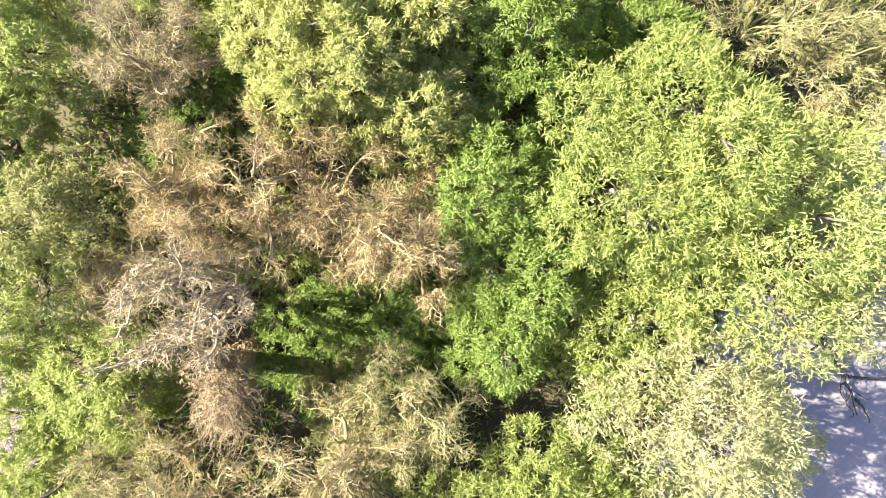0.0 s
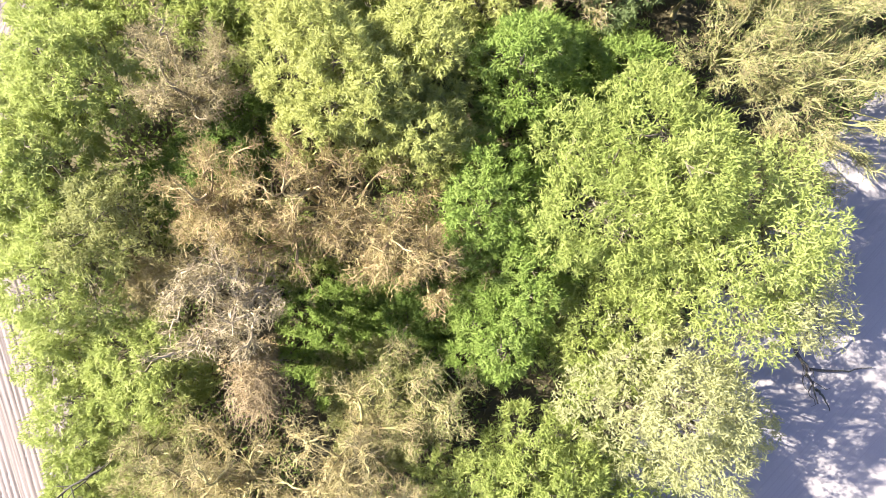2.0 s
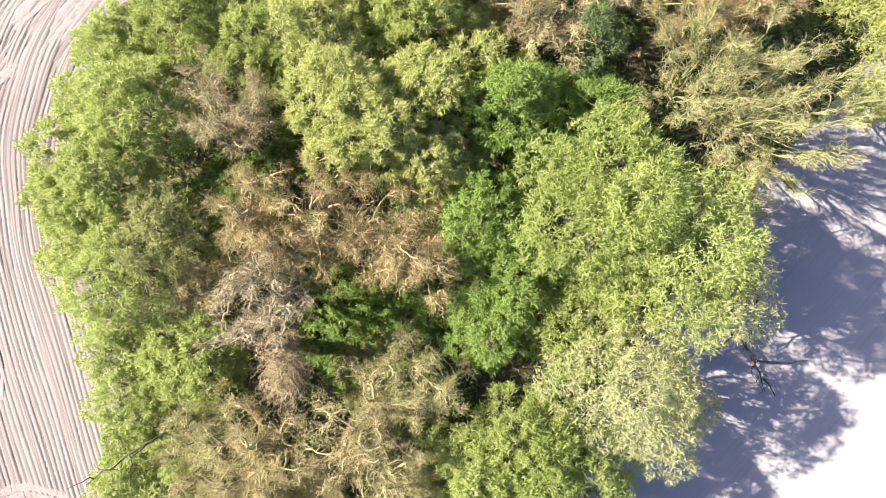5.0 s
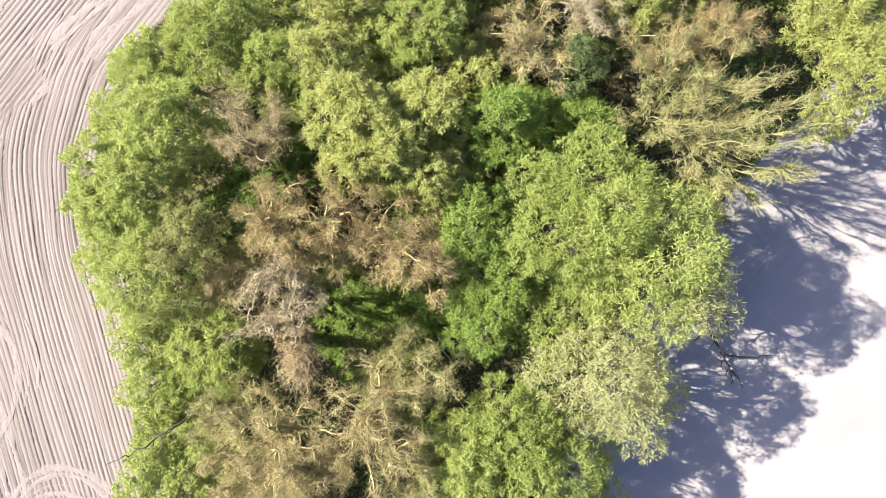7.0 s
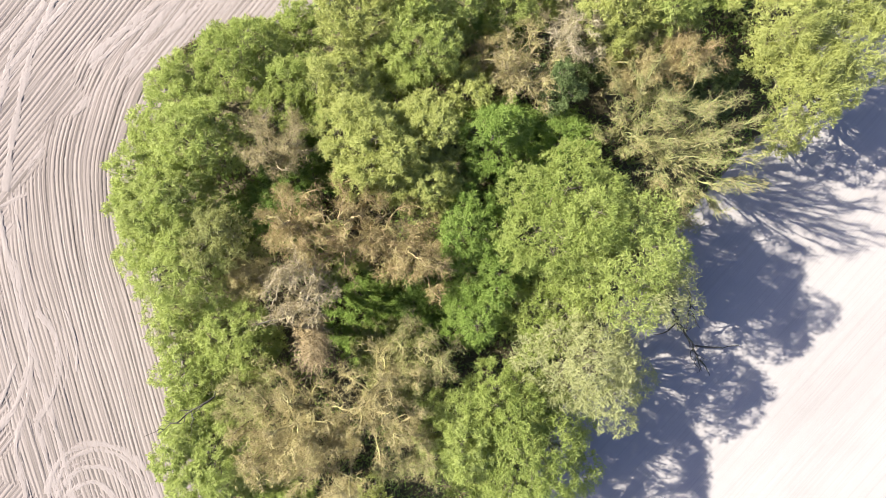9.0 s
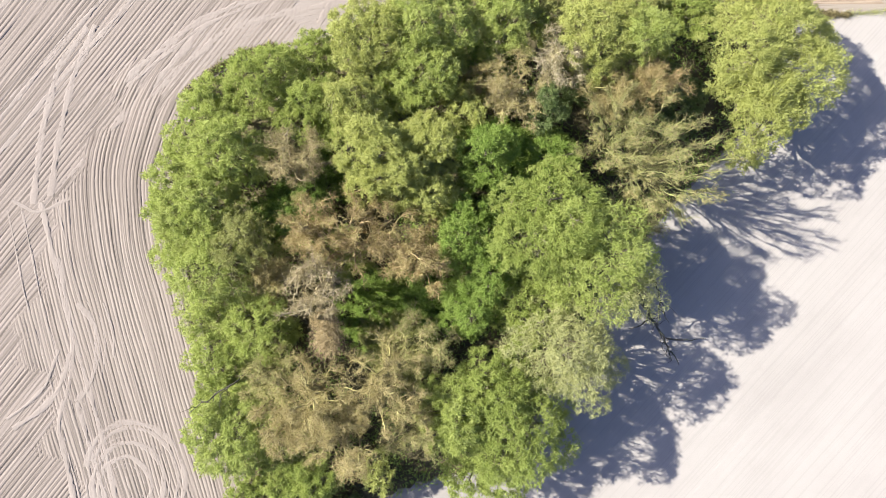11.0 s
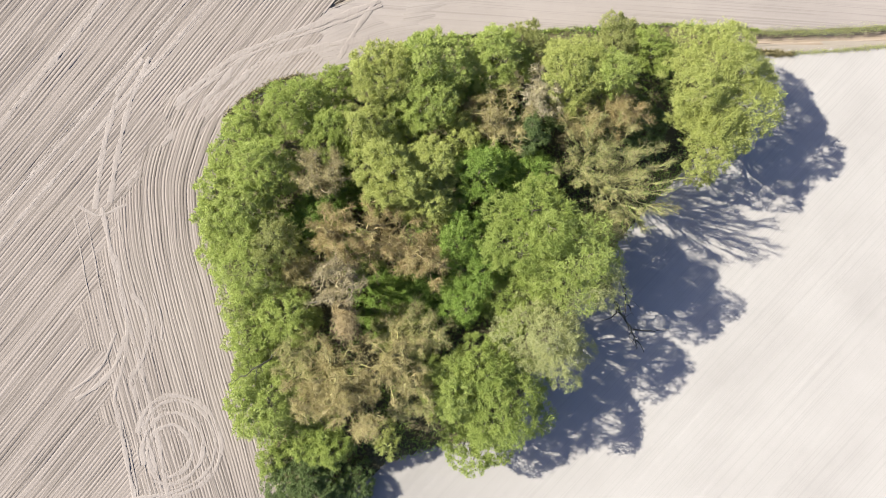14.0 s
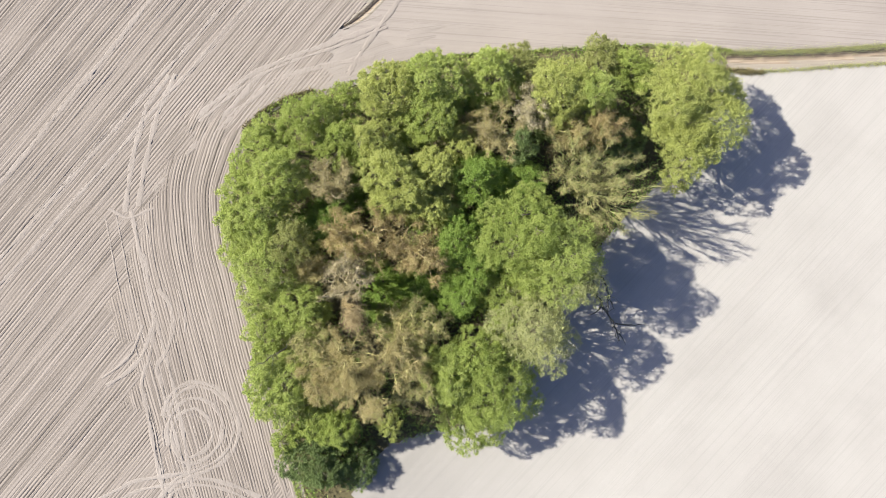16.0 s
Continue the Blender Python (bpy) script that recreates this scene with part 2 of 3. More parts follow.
gx, gy = graded(-62, 72, 0.6, 1.0, 3000), graded(-45, 50, 0.6, 1.0, 3000)
grid = np.stack(np.meshgrid(gx, gy), -1).reshape(-1, 2)
near_e, near_n = far_from(grid, DITCH_EAST), far_from(grid, DITCH_NORTH)
height = -0.7 * np.exp(-(near_e / 0.7) ** 2) - 0.25 * np.exp(-(near_n / 0.45) ** 2)
idx = np.arange(len(grid)).reshape(len(gy), len(gx))
quads = np.stack([idx[:-1, :-1], idx[:-1, 1:], idx[1:, 1:], idx[1:, :-1]], -1).reshape(-1, 4)
ground = tagged(new("ground", mesh_of("ground", np.c_[grid, height], quads, SOIL_FAR, True)),
                "dry bare pale brown farmland soil reaching the horizon", "ground", kind="structure")
ground.data.materials.append(LITTER)
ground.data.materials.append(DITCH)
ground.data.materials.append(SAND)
mid = grid[quads].mean(1)
which = np.where(inside(mid, COPSE), 1, 0)
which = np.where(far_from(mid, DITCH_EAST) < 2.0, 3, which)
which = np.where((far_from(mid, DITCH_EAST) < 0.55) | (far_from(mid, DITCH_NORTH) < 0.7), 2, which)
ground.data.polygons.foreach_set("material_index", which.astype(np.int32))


def ridges(v, spacing, seed):
    """Even drill rows across v: narrow furrows between flat tops, each row of its own depth, about -1 to 0.3."""
    r = np.random.default_rng(seed)
    ph = r.uniform(0, 6.28)
    turn = v / spacing + ph + 0.25 * np.sin(v * 0.31 + ph)
    deep = r.uniform(0.3, 1.0, 4096)[np.round(turn).astype(int) % 4096]
    return 0.3 - 1.3 * deep * np.abs(np.cos(turn * 3.1416)) ** 8


def tilled(name, centre, size, turn, fine, coarse, keep, spacing, deep, mat, label, base=0.05):
    """A tilled field: rows run at turn degrees from +x; keep tells which places belong to it."""
    a = np.arange(-size[0] / 2, size[0] / 2, coarse)
    b = np.arange(-size[1] / 2, size[1] / 2, fine)
    u, v = np.meshgrid(a, b)
    c, s = math.cos(radians(turn)), math.sin(radians(turn))
    wob = v + 0.10 * np.sin(u * 0.21 + v * 0.05) + 0.05 * np.sin(u * 0.73 + v * 0.4)
    gate = 0.8 + 0.2 * np.sin(u * 0.13 + v * 1.7) * np.sin(v * 0.37 + 1)
    z = base + deep * ridges(wob, spacing, 3) * gate + rng.normal(0, deep * 0.07, u.shape)
    x, y = centre[0] + u * c - v * s, centre[1] + u * s + v * c
    p = np.stack([x, y, z], -1).reshape(-1, 3)
    i = np.arange(len(p)).reshape(u.shape)
    q = np.stack([i[:-1, :-1], i[:-1, 1:], i[1:, 1:], i[1:, :-1]], -1).reshape(-1, 4)
    q = q[keep(p[q].mean(1)[:, :2])]
    used, q = np.unique(q, return_inverse=True)
    return tagged(new(name, mesh_of(name, p[used], q.reshape(-1, 4), mat, True)), label, "field", kind="structure")


def is_west(q):
    left = (q[:, 0] < -5) | (q[:, 1] > 22)
    clear = (far_from(q, DITCH_NORTH) > 0.45)
    bound = q[:, 0] < np.interp(q[:, 1], [-60, 26, 60], [-8, -10, 24])
    return left & bound & clear & ~inside(q, COPSE)


def is_north(q):
    bound = q[:, 0] >= np.interp(q[:, 1], [-60, 26, 60], [-8, -10, 24])
    return bound & (q[:, 1] > np.interp(q[:, 0], [-24, 38, 45.8, 58, 90], [20, 25.2, 25.6, 26.4, 28.9])) & ~inside(q, COPSE) & (far_from(q, DITCH_NORTH) > 0.45)


def is_east(q):
    below = q[:, 1] < np.interp(q[:, 0], [37, 45.8, 58, 90], [22.9, 23.1, 23.9, 26.4])
    return below & (q[:, 0] > -9.5) & ~inside(q, COPSE)


tilled("field_west", (-38, 5), (118, 84), 51, 0.056, 2.0, is_west, 0.38, 0.08, SOIL_WEST, "dry grey-brown tilled field with diagonal drill rows", 0.085)
tilled("field_north", (24, 40), (100, 46), -5, 0.14, 0.6, is_north, 0.9, 0.016, SOIL_NORTH, "smooth pale brown field with faint drill rows")
tilled("field_east", (40, -8), (110, 100), 46, 0.2, 0.9, is_east, 1.1, 0.012, SOIL_EAST, "smooth nearly white dry field with faint diagonal rows")


def swept(name, line, near, reach, fine, spacing, deep, mat, label, base=0.1):
    """A strip of tilled rows that follow a line, from near to reach metres (a row of values along it) to its left, sinking away at its far side and ends."""
    q = along_line(line, 0.8)
    d = unit(np.gradient(q, axis=0))
    out = np.stack([-d[:, 1], d[:, 0]], 1)
    far = np.interp(np.linspace(0, 1, len(q)), np.linspace(0, 1, len(reach)), reach)[:, None]
    w = np.arange(near, max(reach), fine)[None, :] * np.ones((len(q), 1))
    v = w + 0.07 * np.sin(np.arange(len(q))[:, None] * 0.35 + w)
    z = base + deep * ridges(v, spacing, 11) + rng.normal(0, deep * 0.15, v.shape)
    ragged = 1.2 * np.sin(np.arange(len(q)) * 0.5)[:, None] + 0.8 * np.sin(np.arange(len(q)) * 1.3 + 1)[:, None]
    z = z - 0.14 * np.clip((w + ragged - far + 3.5) / 3.0, 0, 1)
    end = np.minimum(np.arange(len(q)), np.arange(len(q))[::-1])[:, None] * 0.8
    z = z - 0.14 * np.clip(1 - (end + np.sin(w * 2.1) + np.sin(w * 5.3)) / 4, 0, 1)
    p = np.concatenate([q[:, None] + out[:, None] * w[..., None], z[..., None]], -1).reshape(-1, 3)
    uv = np.stack([np.arange(len(q))[:, None] * 0.8 + 0 * w, w], -1).reshape(-1, 2)
    i = np.arange(len(p)).reshape(w.shape)
    f = np.stack([i[:-1, :-1], i[:-1, 1:], i[1:, 1:], i[1:, :-1]], -1)[(w < far + 0.5)[:-1, :-1]].reshape(-1, 4)[:, ::-1]
    return tagged(new(name, mesh_of(name, p, f, mat, True, uv)), label, "headland", kind="structure")


swept("headland_west", EDGE[:8], -0.9, (15.5, 15.5, 16, 16.5, 17.3, 17.2, 15.5, 10, 9, 9), 0.055, 0.34, 0.065, SOIL_HEAD, "tilled headland rows curving along the wood's edge", 0.135)
swept("headland_north", EDGE[6:12], -0.5, (6.5, 6.5), 0.1, 0.4, 0.012, SOIL_SWEPT, "smooth headland strip beside the wood", 0.09)


def ditch_cut(line):
    """A narrow field ditch with low crumbling banks."""
    q = along_line(line, 0.35)
    d = unit(np.gradient(q, axis=0))
    out = np.stack([-d[:, 1], d[:, 0]], 1)
    n = len(q)
    w = np.array([-0.85, -0.6, -0.36, -0.18, 0.1, 0.28, 0.5, 0.8])
    z = np.array([-0.03, 0.08, 0.09, -0.2, -0.22, 0.09, 0.1, -0.03])
    w = w * (1 + rng.normal(0, 0.04, (n, 8))) * np.clip(np.arange(n) / 5, 0.3, 1)[:, None]
    z = z + rng.normal(0, 0.012, (n, 8))
    p = np.concatenate([q[:, None] + out[:, None] * w[..., None], z[..., None]], -1).reshape(-1, 3)
    i = np.arange(n * 8).reshape(n, 8)
    f = np.stack([i[:-1, :-1], i[:-1, 1:], i[1:, 1:], i[1:, :-1]], -1).reshape(-1, 4)[:, ::-1]
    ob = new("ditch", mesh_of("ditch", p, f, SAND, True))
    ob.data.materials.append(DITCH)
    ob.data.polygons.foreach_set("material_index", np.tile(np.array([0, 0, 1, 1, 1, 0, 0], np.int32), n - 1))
    return tagged(ob, "narrow dark field ditch with crumbling brown banks", "ditch", kind="structure")


ditch_cut(DITCH_NORTH)


def wheel_track(line, width, shift=0.0, base=0.156):
    """A pressed wheel mark: a thin uneven pale band that the highest ridges break through."""
    q = along_line(line, 0.25)
    d = unit(np.gradient(q, axis=0))
    out = np.stack([-d[:, 1], d[:, 0]], 1)
    n = len(q)
    q = q + out * (shift + 0.05 * np.sin(np.arange(n) * 0.11 + shift * 9)[:, None])
    w = width * np.array([-0.62, -0.45, -0.2, 0.05, 0.3, 0.45, 0.62])
    lift = np.array([-0.022, -0.003, 0.0, -0.005, 0.0, -0.003, -0.022])
    tread = 0.009 * (np.arange(n) % 2)[:, None] * np.array([0, 0, 1, 1, 1, 0, 0])
    wide = 1 + 0.25 * np.sin(np.arange(n) * 0.37)[:, None] + rng.normal(0, 0.13, (n, 7))
    fade = 0.005 * np.sin(np.arange(n) * 0.23 + shift * 5)[:, None] - 0.006
    gap = far_from(q, EDGE[:12])[:, None] - np.interp(q[:, 1], [-30, -4, 6, 10], [9, 9, 1.5, 0])[:, None]
    base = base - (0.012 if width < 0.2 else -0.008)
    level = base - 0.046 * np.clip((gap - 6.5) / 3.5, 0, 1) if base > 0.115 else base - 0.022 * np.clip((gap - 2.5) / 1.5, 0, 1)
    z = level + lift[None, :] + tread + fade + rng.normal(0, 0.011, (n, 7))
    p = np.concatenate([q[:, None] + out[:, None] * (w[None, :] * wide)[..., None], z[..., None]], -1).reshape(-1, 3)
    i = np.arange(n * 7).reshape(n, 7)
    f = np.stack([i[:-1, :-1], i[:-1, 1:], i[1:, 1:], i[1:, :-1]], -1).reshape(-1, 4)[:, ::-1]
    return tagged(new("tyre_track", mesh_of("tyre_track", p, f, TRACK, True)), "pale pressed tractor tyre track in dry soil", "tyre track", "tractor tracks", "structure")


TURN_OUTER = [(-29.2, -19.3), (-28.7, -17.3), (-27.4, -15.8), (-25.6, -15.2), (-23.2, -15.9), (-21.4, -17.9), (-20.6, -20.6), (-21.1, -23.1), (-22.7, -24.9), (-25, -25.9), (-27.4, -26.7), (-29, -28.2)]
TURN_MIDDLE = [(-28.7, -22.7), (-29, -20.7), (-28.4, -19), (-27.1, -17.4), (-25.4, -16.9), (-23.4, -17.8), (-22.3, -19.9), (-22.5, -22.4), (-24.1, -24.2), (-26, -25), (-27.8, -24.4)]
TURN_INNER = [(-27.4, -24.2), (-28.2, -22.7), (-28.4, -20.7), (-27.4, -18.9), (-25.6, -18.1), (-24, -19.4), (-23.3, -21.4), (-24.3, -23.4), (-26.4, -24.2)]
ROUND_WOOD = [(-34.8, 2.9), (-29.2, 8.7), (-22.5, 16.2), (-17.5, 21.7), (-11.8, 24.3), (-5.6, 26.3), (0.9, 30.9), (4, 34.1)]
DOWN_EDGE = [(-35, 4.9), (-33.4, -3.1), (-30.9, -12.6), (-29, -20.7), (-27.6, -28.9), (-26.3, -34.1)]
CURL = [(-29.1, -2.8), (-28.5, -7.9), (-29.8, -11.6), (-33.9, -15.5), (-37, -17.5)]
for line, marks in (
    (TURN_OUTER, ((0.42, 0.22), (0.3, -0.35))), (TURN_MIDDLE, ((0.4, 0.0), (0.15, 0.55))), (TURN_INNER, ((0.4, 0.0), (0.15, -0.6))),
    ([(-37.9, -29.6), (-35.8, -28.5), (-32.5, -26.8), (-28.4, -26.2), (-26, -25.7)], ((0.4, 0.0), (0.3, -1.1))),
    ([(-30, -29.7), (-28.7, -27.5), (-26, -26.6), (-23.4, -26.8), (-20.7, -27.6), (-17.7, -29.2)], ((0.45, 0.0), (0.3, -0.8))),
    (DOWN_EDGE, ((0.14, 0.0), (0.4, 1.9), (0.14, -1.3), (0.16, 3.3))),
    ([(-31.7, 0.1), (-31.1, -3.7), (-30.4, -8.3), (-30.7, -11.4), (-32, -15.2), (-31, -19.9), (-29.9, -25.2), (-29.2, -28.4)], ((0.38, 0.0),)),
    ([(-30.2, -13.3), (-29.2, -17.2), (-27.9, -21.4), (-27.1, -24.5), (-26.2, -28)], ((0.38, 0.0), (0.16, -0.7))),
    ([(-27.7, -4.1), (-26.8, -6.8), (-26.9, -9.3)], ((0.2, 0.0),)),
    ([(-30, -4.1), (-28.5, -6), (-28.2, -8.7), (-28.8, -11.4), (-30.2, -13.3)], ((0.42, 0.0), (0.16, 0.7))),
    ([(-30.7, -8.7), (-31.9, -12.2), (-33.7, -14.1), (-36, -15.6)], ((0.4, 0.0), (0.25, -1.1))),
    (ROUND_WOOD[:4], ((0.5, 0.3), (0.14, 0.9))),
    ([(-25.5, 16.2), (-23.6, 18), (-19.2, 21.6), (-15.9, 23.1), (-12.1, 24.6), (-8.2, 26), (-3, 28.1)], ((0.5, 0.15), (0.3, -0.45), (0.14, 1.2))),
    ([(-24.5, 13), (-21.1, 17), (-17.9, 19.7), (-16.6, 21.1), (-12.1, 22.4), (-8.2, 23.3), (-4.3, 24.1)], ((0.55, 0.0), (0.14, -0.6))),
    ([(-18.5, 18.7), (-14.7, 19.7), (-10.8, 20.7), (-6.2, 21.8)], ((0.16, 0.0), (0.14, 0.8))),
    ([(-7.5, 21.8), (-6.2, 24.1), (-4.9, 26.1), (-3.3, 28.4), (-1.2, 31.4)], ((0.45, 0.0),)),
    ([(-35.8, 5.5), (-33.5, 4.1), (-30.5, 5.6)], ((0.25, 0.0),)),
    ([(-33.9, 5.1), (-33, 11.8), (-31.6, 17.6), (-28.6, 21.6)], ((0.5, 0.0),)),
    ([(-32.3, 5.8), (-31.5, 11.1), (-30.3, 16.6), (-28, 21.8)], ((0.5, 0.0),)),
    ([(-52, -4.8), (-47.2, 0.8), (-26.4, 25.3), (-18, 35.2)], ((0.3, 0.0), (0.16, 0.4), (0.3, -2.0), (0.14, -2.4))),
    ([(-52, 3.7), (-47.3, 9.7), (-31.7, 29.5), (-25, 38)], ((0.45, 0.0),)),
):
    for width, shift in marks:
        wheel_track(line, width, shift, 0.156 if line[0][0] < -50 else 0.108 if line[-1][1] > 20 and line[-1][0] > -20 else 0.156)


# ---- trees ----
SAY = {
    "fresh": "fresh light green spring leaves", "yellow": "yellow-green spring leaves and catkins", "green": "mid-green young leaves",
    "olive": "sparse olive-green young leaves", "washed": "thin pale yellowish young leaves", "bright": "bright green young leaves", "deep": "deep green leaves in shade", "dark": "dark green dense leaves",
    "straw": "straw-coloured lichened twigs", "brown": "tan brown twigs", "grey": "grey bare twigs", "pale": "bleached pale twigs",
}
# length and width of a leafy shoot
SHOOT = {"willow": (0.245, 0.067), "shrub": (0.225, 0.074)}


def forks(paths, many, first, spread, reach, knots, wild, up=0.15, out=None):
    """Side shoots from each of many paths (n, k, 3): their own paths, leaving at first..1 of the way along."""
    n, k, _ = paths.shape
    pick = np.repeat(np.arange(n), many)
    at = np.clip((rng.uniform(first, 1.0, n * many) * (k - 1)), 0, k - 1.001)
    i = at.astype(int)
    start = paths[pick, i] + (paths[pick, i + 1] - paths[pick, i]) * (at - i)[:, None]
    along = unit(paths[pick, i + 1] - paths[pick, i])
    way = along + rng.normal(0, spread, (n * many, 3)) + [0, 0, up]
    if out is not None:
        way = way + unit(start - out) * 0.5
    size = reach * rng.uniform(0.55, 1.35, (n * many, 1)) * (1.15 - 0.45 * (at / (k - 1))[:, None])
    return bent(start, start + unit(way) * size, knots, 0.03, wild)


def taper(paths, low, high, sides, wide):
    """Tubes whose girth runs from low at the foot to high at the tip, each a little thicker or thinner than the next."""
    n, k, _ = paths.shape
    return tubes(paths, np.linspace(low, high, k)[None] * rng.uniform(1 - wide, 1 + wide, (n, 1)), sides)


def bare_crown(root, kind, r, h, tone, crown_at, fan, wood):
    """Trunk, long wandering limbs, branches and twigs of a leafless crown; returns its buds and sparse young shoots."""
    n = int(5 + r * (3.4 if fan else 2.2))
    k = np.arange(n)
    rho = np.sqrt((k + 0.6) / n) * (1.0 if fan else 0.92)
    ang = k * 2.39996 + rng.uniform(0, 6.28)
    drop = {"bare": 0.34, "dead": 0.16}[kind] * h
    ends = np.stack([np.cos(ang) * rho * r, np.sin(ang) * rho * r, h - 0.4 - drop * rho ** 2 + rng.normal(0, 0.035 * h, n)], 1) + crown_at
    fork = np.array([crown_at[0] * 0.3, crown_at[1] * 0.3, h * (0.3 if fan else 0.4)])
    thick = (0.024 * r + 0.008 * h) * (0.6 if fan else 0.9)
    trunk = bent(np.zeros((1, 3)), fork[None], 7, 0.02, 0.04)
    part("trunk", mesh_of("trunk", *tubes(trunk, thick * np.array([[1.5, 1.15, 1.05, 1, 0.95, 0.9, 0.85]]), 9), wood, True), root)
    limbs = bent(np.repeat(fork[None], n, 0) - [0, 0, 0.2], ends, 10, 0.12 if fan else 0.18, 0.05 if fan else 0.09)
    for j in range(n):
        part("limb", mesh_of("limb", *tubes(limbs[j:j + 1], thick * np.linspace(0.6, 0.2, 10)[None] * rng.uniform(0.7, 1.25), 6), wood, True), root)
    middle = crown_at + [0, 0, h * 0.4]
    second = forks(limbs, 9, 0.2, 0.26 if fan else 0.5, r * 0.4, 6, 0.08 if fan else 0.12, 0.12, middle)
    third = forks(second, 8, 0.15, 0.38 if fan else 0.7, 0.42 + 0.1 * r, 4, 0.12 if fan else 0.2, -0.15, middle)
    fourth = forks(third, 2, 0.2, 0.65, 0.36, 2, 0, -0.1)
    part("branchwork", mesh_of("branchwork", *taper(second, 0.052 if fan else 0.05, 0.016, 4, 0.5), wood, True), root, kind="stuff")
    part("twigwork", mesh_of("twigwork", *taper(third, 0.017 if kind == "dead" else 0.015, 0.009, 3, 0.35), wood if kind == "dead" or fan or tone == "brown" else BARK["twig"]), root, kind="stuff")
    part("fine_twigwork", mesh_of("fine_twigwork", *taper(fourth, 0.01, 0.005, 3, 0.3), BARK["grey" if kind == "dead" else "brown" if tone == "brown" else "twig"]), root, kind="stuff")
    # The finest shoots, with their buds.
    m = int(len(third) * (6 if kind == "dead" else {"olive": 4 if fan else 7, "straw": 9, "brown": 10, "grey": 8}[tone]))
    j = rng.integers(0, len(third), m)
    u = rng.integers(1, 4, m)
    way = unit(unit(third[j, u] - third[j, u - 1]) * 0.7 + rng.normal(0, 0.7, (m, 3)))
    size = rng.uniform(0.6, 1.4, m)
    group = rng.random(len(second))[j // 8]
    return third[j, u] + rng.normal(0, 0.12, (m, 3)), way, 0.27 * size, 0.027 * size, np.clip(0.6 * group + 0.4 * rng.random(m), 0, 1), [0, 0, 0.9]


def leafy_crown(root, kind, r, h, tone, crown_at, airy, wood):
    """Trunk and limbs under a domed crown of lobes, each a heap of leafy clumps; returns the leafy shoots."""
    n = max(5, int(3 + r * 2.8))
    k = np.arange(n)
    rho = np.sqrt((k + 0.5) / n) * 0.78
    ang = k * 2.39996 + rng.uniform(0, 6.28)
    rl = r * rng.uniform(0.32, 0.48, n)
    drop = {"willow": 0.34, "shrub": 0.4}[kind] * h
    lobe = np.stack([np.cos(ang) * rho * r, np.sin(ang) * rho * r, h - rl * 0.9 - drop * rho ** 2 * 1.25 + rng.normal(0, 0.045 * h, n)], 1)
    lobe[:, :2] += rng.normal(0, 0.07 * r, (n, 2))
    lobe[:, 2] = np.clip(lobe[:, 2], rl * 0.7, h)
    lobe += crown_at
    fork = np.array([crown_at[0] * 0.25, crown_at[1] * 0.25, h * 0.32])
    thick = 0.04 * r + 0.01 * h
    trunk = bent(np.zeros((1, 3)), fork[None], 7, 0.02, 0.05)
    part("trunk", mesh_of("trunk", *tubes(trunk, thick * np.array([[1.5, 1.15, 1.05, 1, 0.95, 0.9, 0.8]]), 9), wood, True), root)
    limbs = bent(np.repeat(fork[None], n, 0) - [0, 0, 0.25], lobe, 8, -0.03, 0.07)
    for j in range(n):
        part("limb", mesh_of("limb", *tubes(limbs[j:j + 1], thick * np.linspace(0.55, 0.14, 8)[None], 6), wood, True), root)
    second = forks(limbs, 6, 0.5, 0.7, r * 0.34, 5, 0.09, 0.25)
    third = forks(second, 4, 0.3, 0.6, 0.75, 2, 0, 0.1)
    part("branchwork", mesh_of("branchwork", *taper(second, 0.035, 0.014, 4, 0.3), wood, True), root, kind="stuff")
    part("twigwork", mesh_of("twigwork", *taper(third, 0.014, 0.008, 3, 0.3), wood), root, kind="stuff")
    # Clumps over the lobes' outer shells, but not where one lobe lies within another.
    at, tint, size, out = [], [], [], []
    for j in range(n):
        m = int(27 * rl[j] ** 2) + 5
        d = unit(rng.normal(0, 1, (m, 3)) + [0, 0, 0.65 if airy > 0.5 else 1.1])
        c = lobe[j] + d * rl[j] * rng.uniform(0.8, 1.05, (m, 1)) * [1.06, 1.06, 0.88]
        gap = np.linalg.norm(c[:, None] - lobe[None], axis=2) / rl[None]
        gap[:, j] = 9
        ok = (gap.min(1) > 0.72) & (c[:, 2] > 0.3)
        at.append(c[ok])
        out.append(d[ok])
        tint.append(np.clip(0.35 * rng.random() + 0.65 * rng.random(ok.sum()), 0, 1))
        size.append(rng.uniform(0.2, 0.45, ok.sum()) * (0.75 + 0.08 * r))
    at, out, tint, size = np.concatenate(at), np.concatenate(out), np.concatenate(tint), np.concatenate(size)
    many = np.maximum(3, (rng.uniform(190, 390, len(at)) * size ** 1.6 * airy).astype(int))
    i = np.repeat(np.arange(len(at)), many)
    m = len(i)
    d = unit(rng.normal(0, 1, (m, 3)) + out[i] * 0.5 + [0, 0, 0.3])
    p = at[i] + d * size[i][:, None] * rng.uniform(0.15, 1.0, (m, 1))
    way = unit(d * 0.3 + out[i] * 0.35 + rng.normal(0, 0.8, (m, 3)))
    grown = rng.uniform(0.65, 1.3, m)
    ln, wd = SHOOT[kind]
    return p, way, ln * grown, wd * grown, np.clip(0.35 * tint[i] + 0.65 * rng.random(m), 0, 1), out[i] * 0.5 + [0, 0, 0.7]


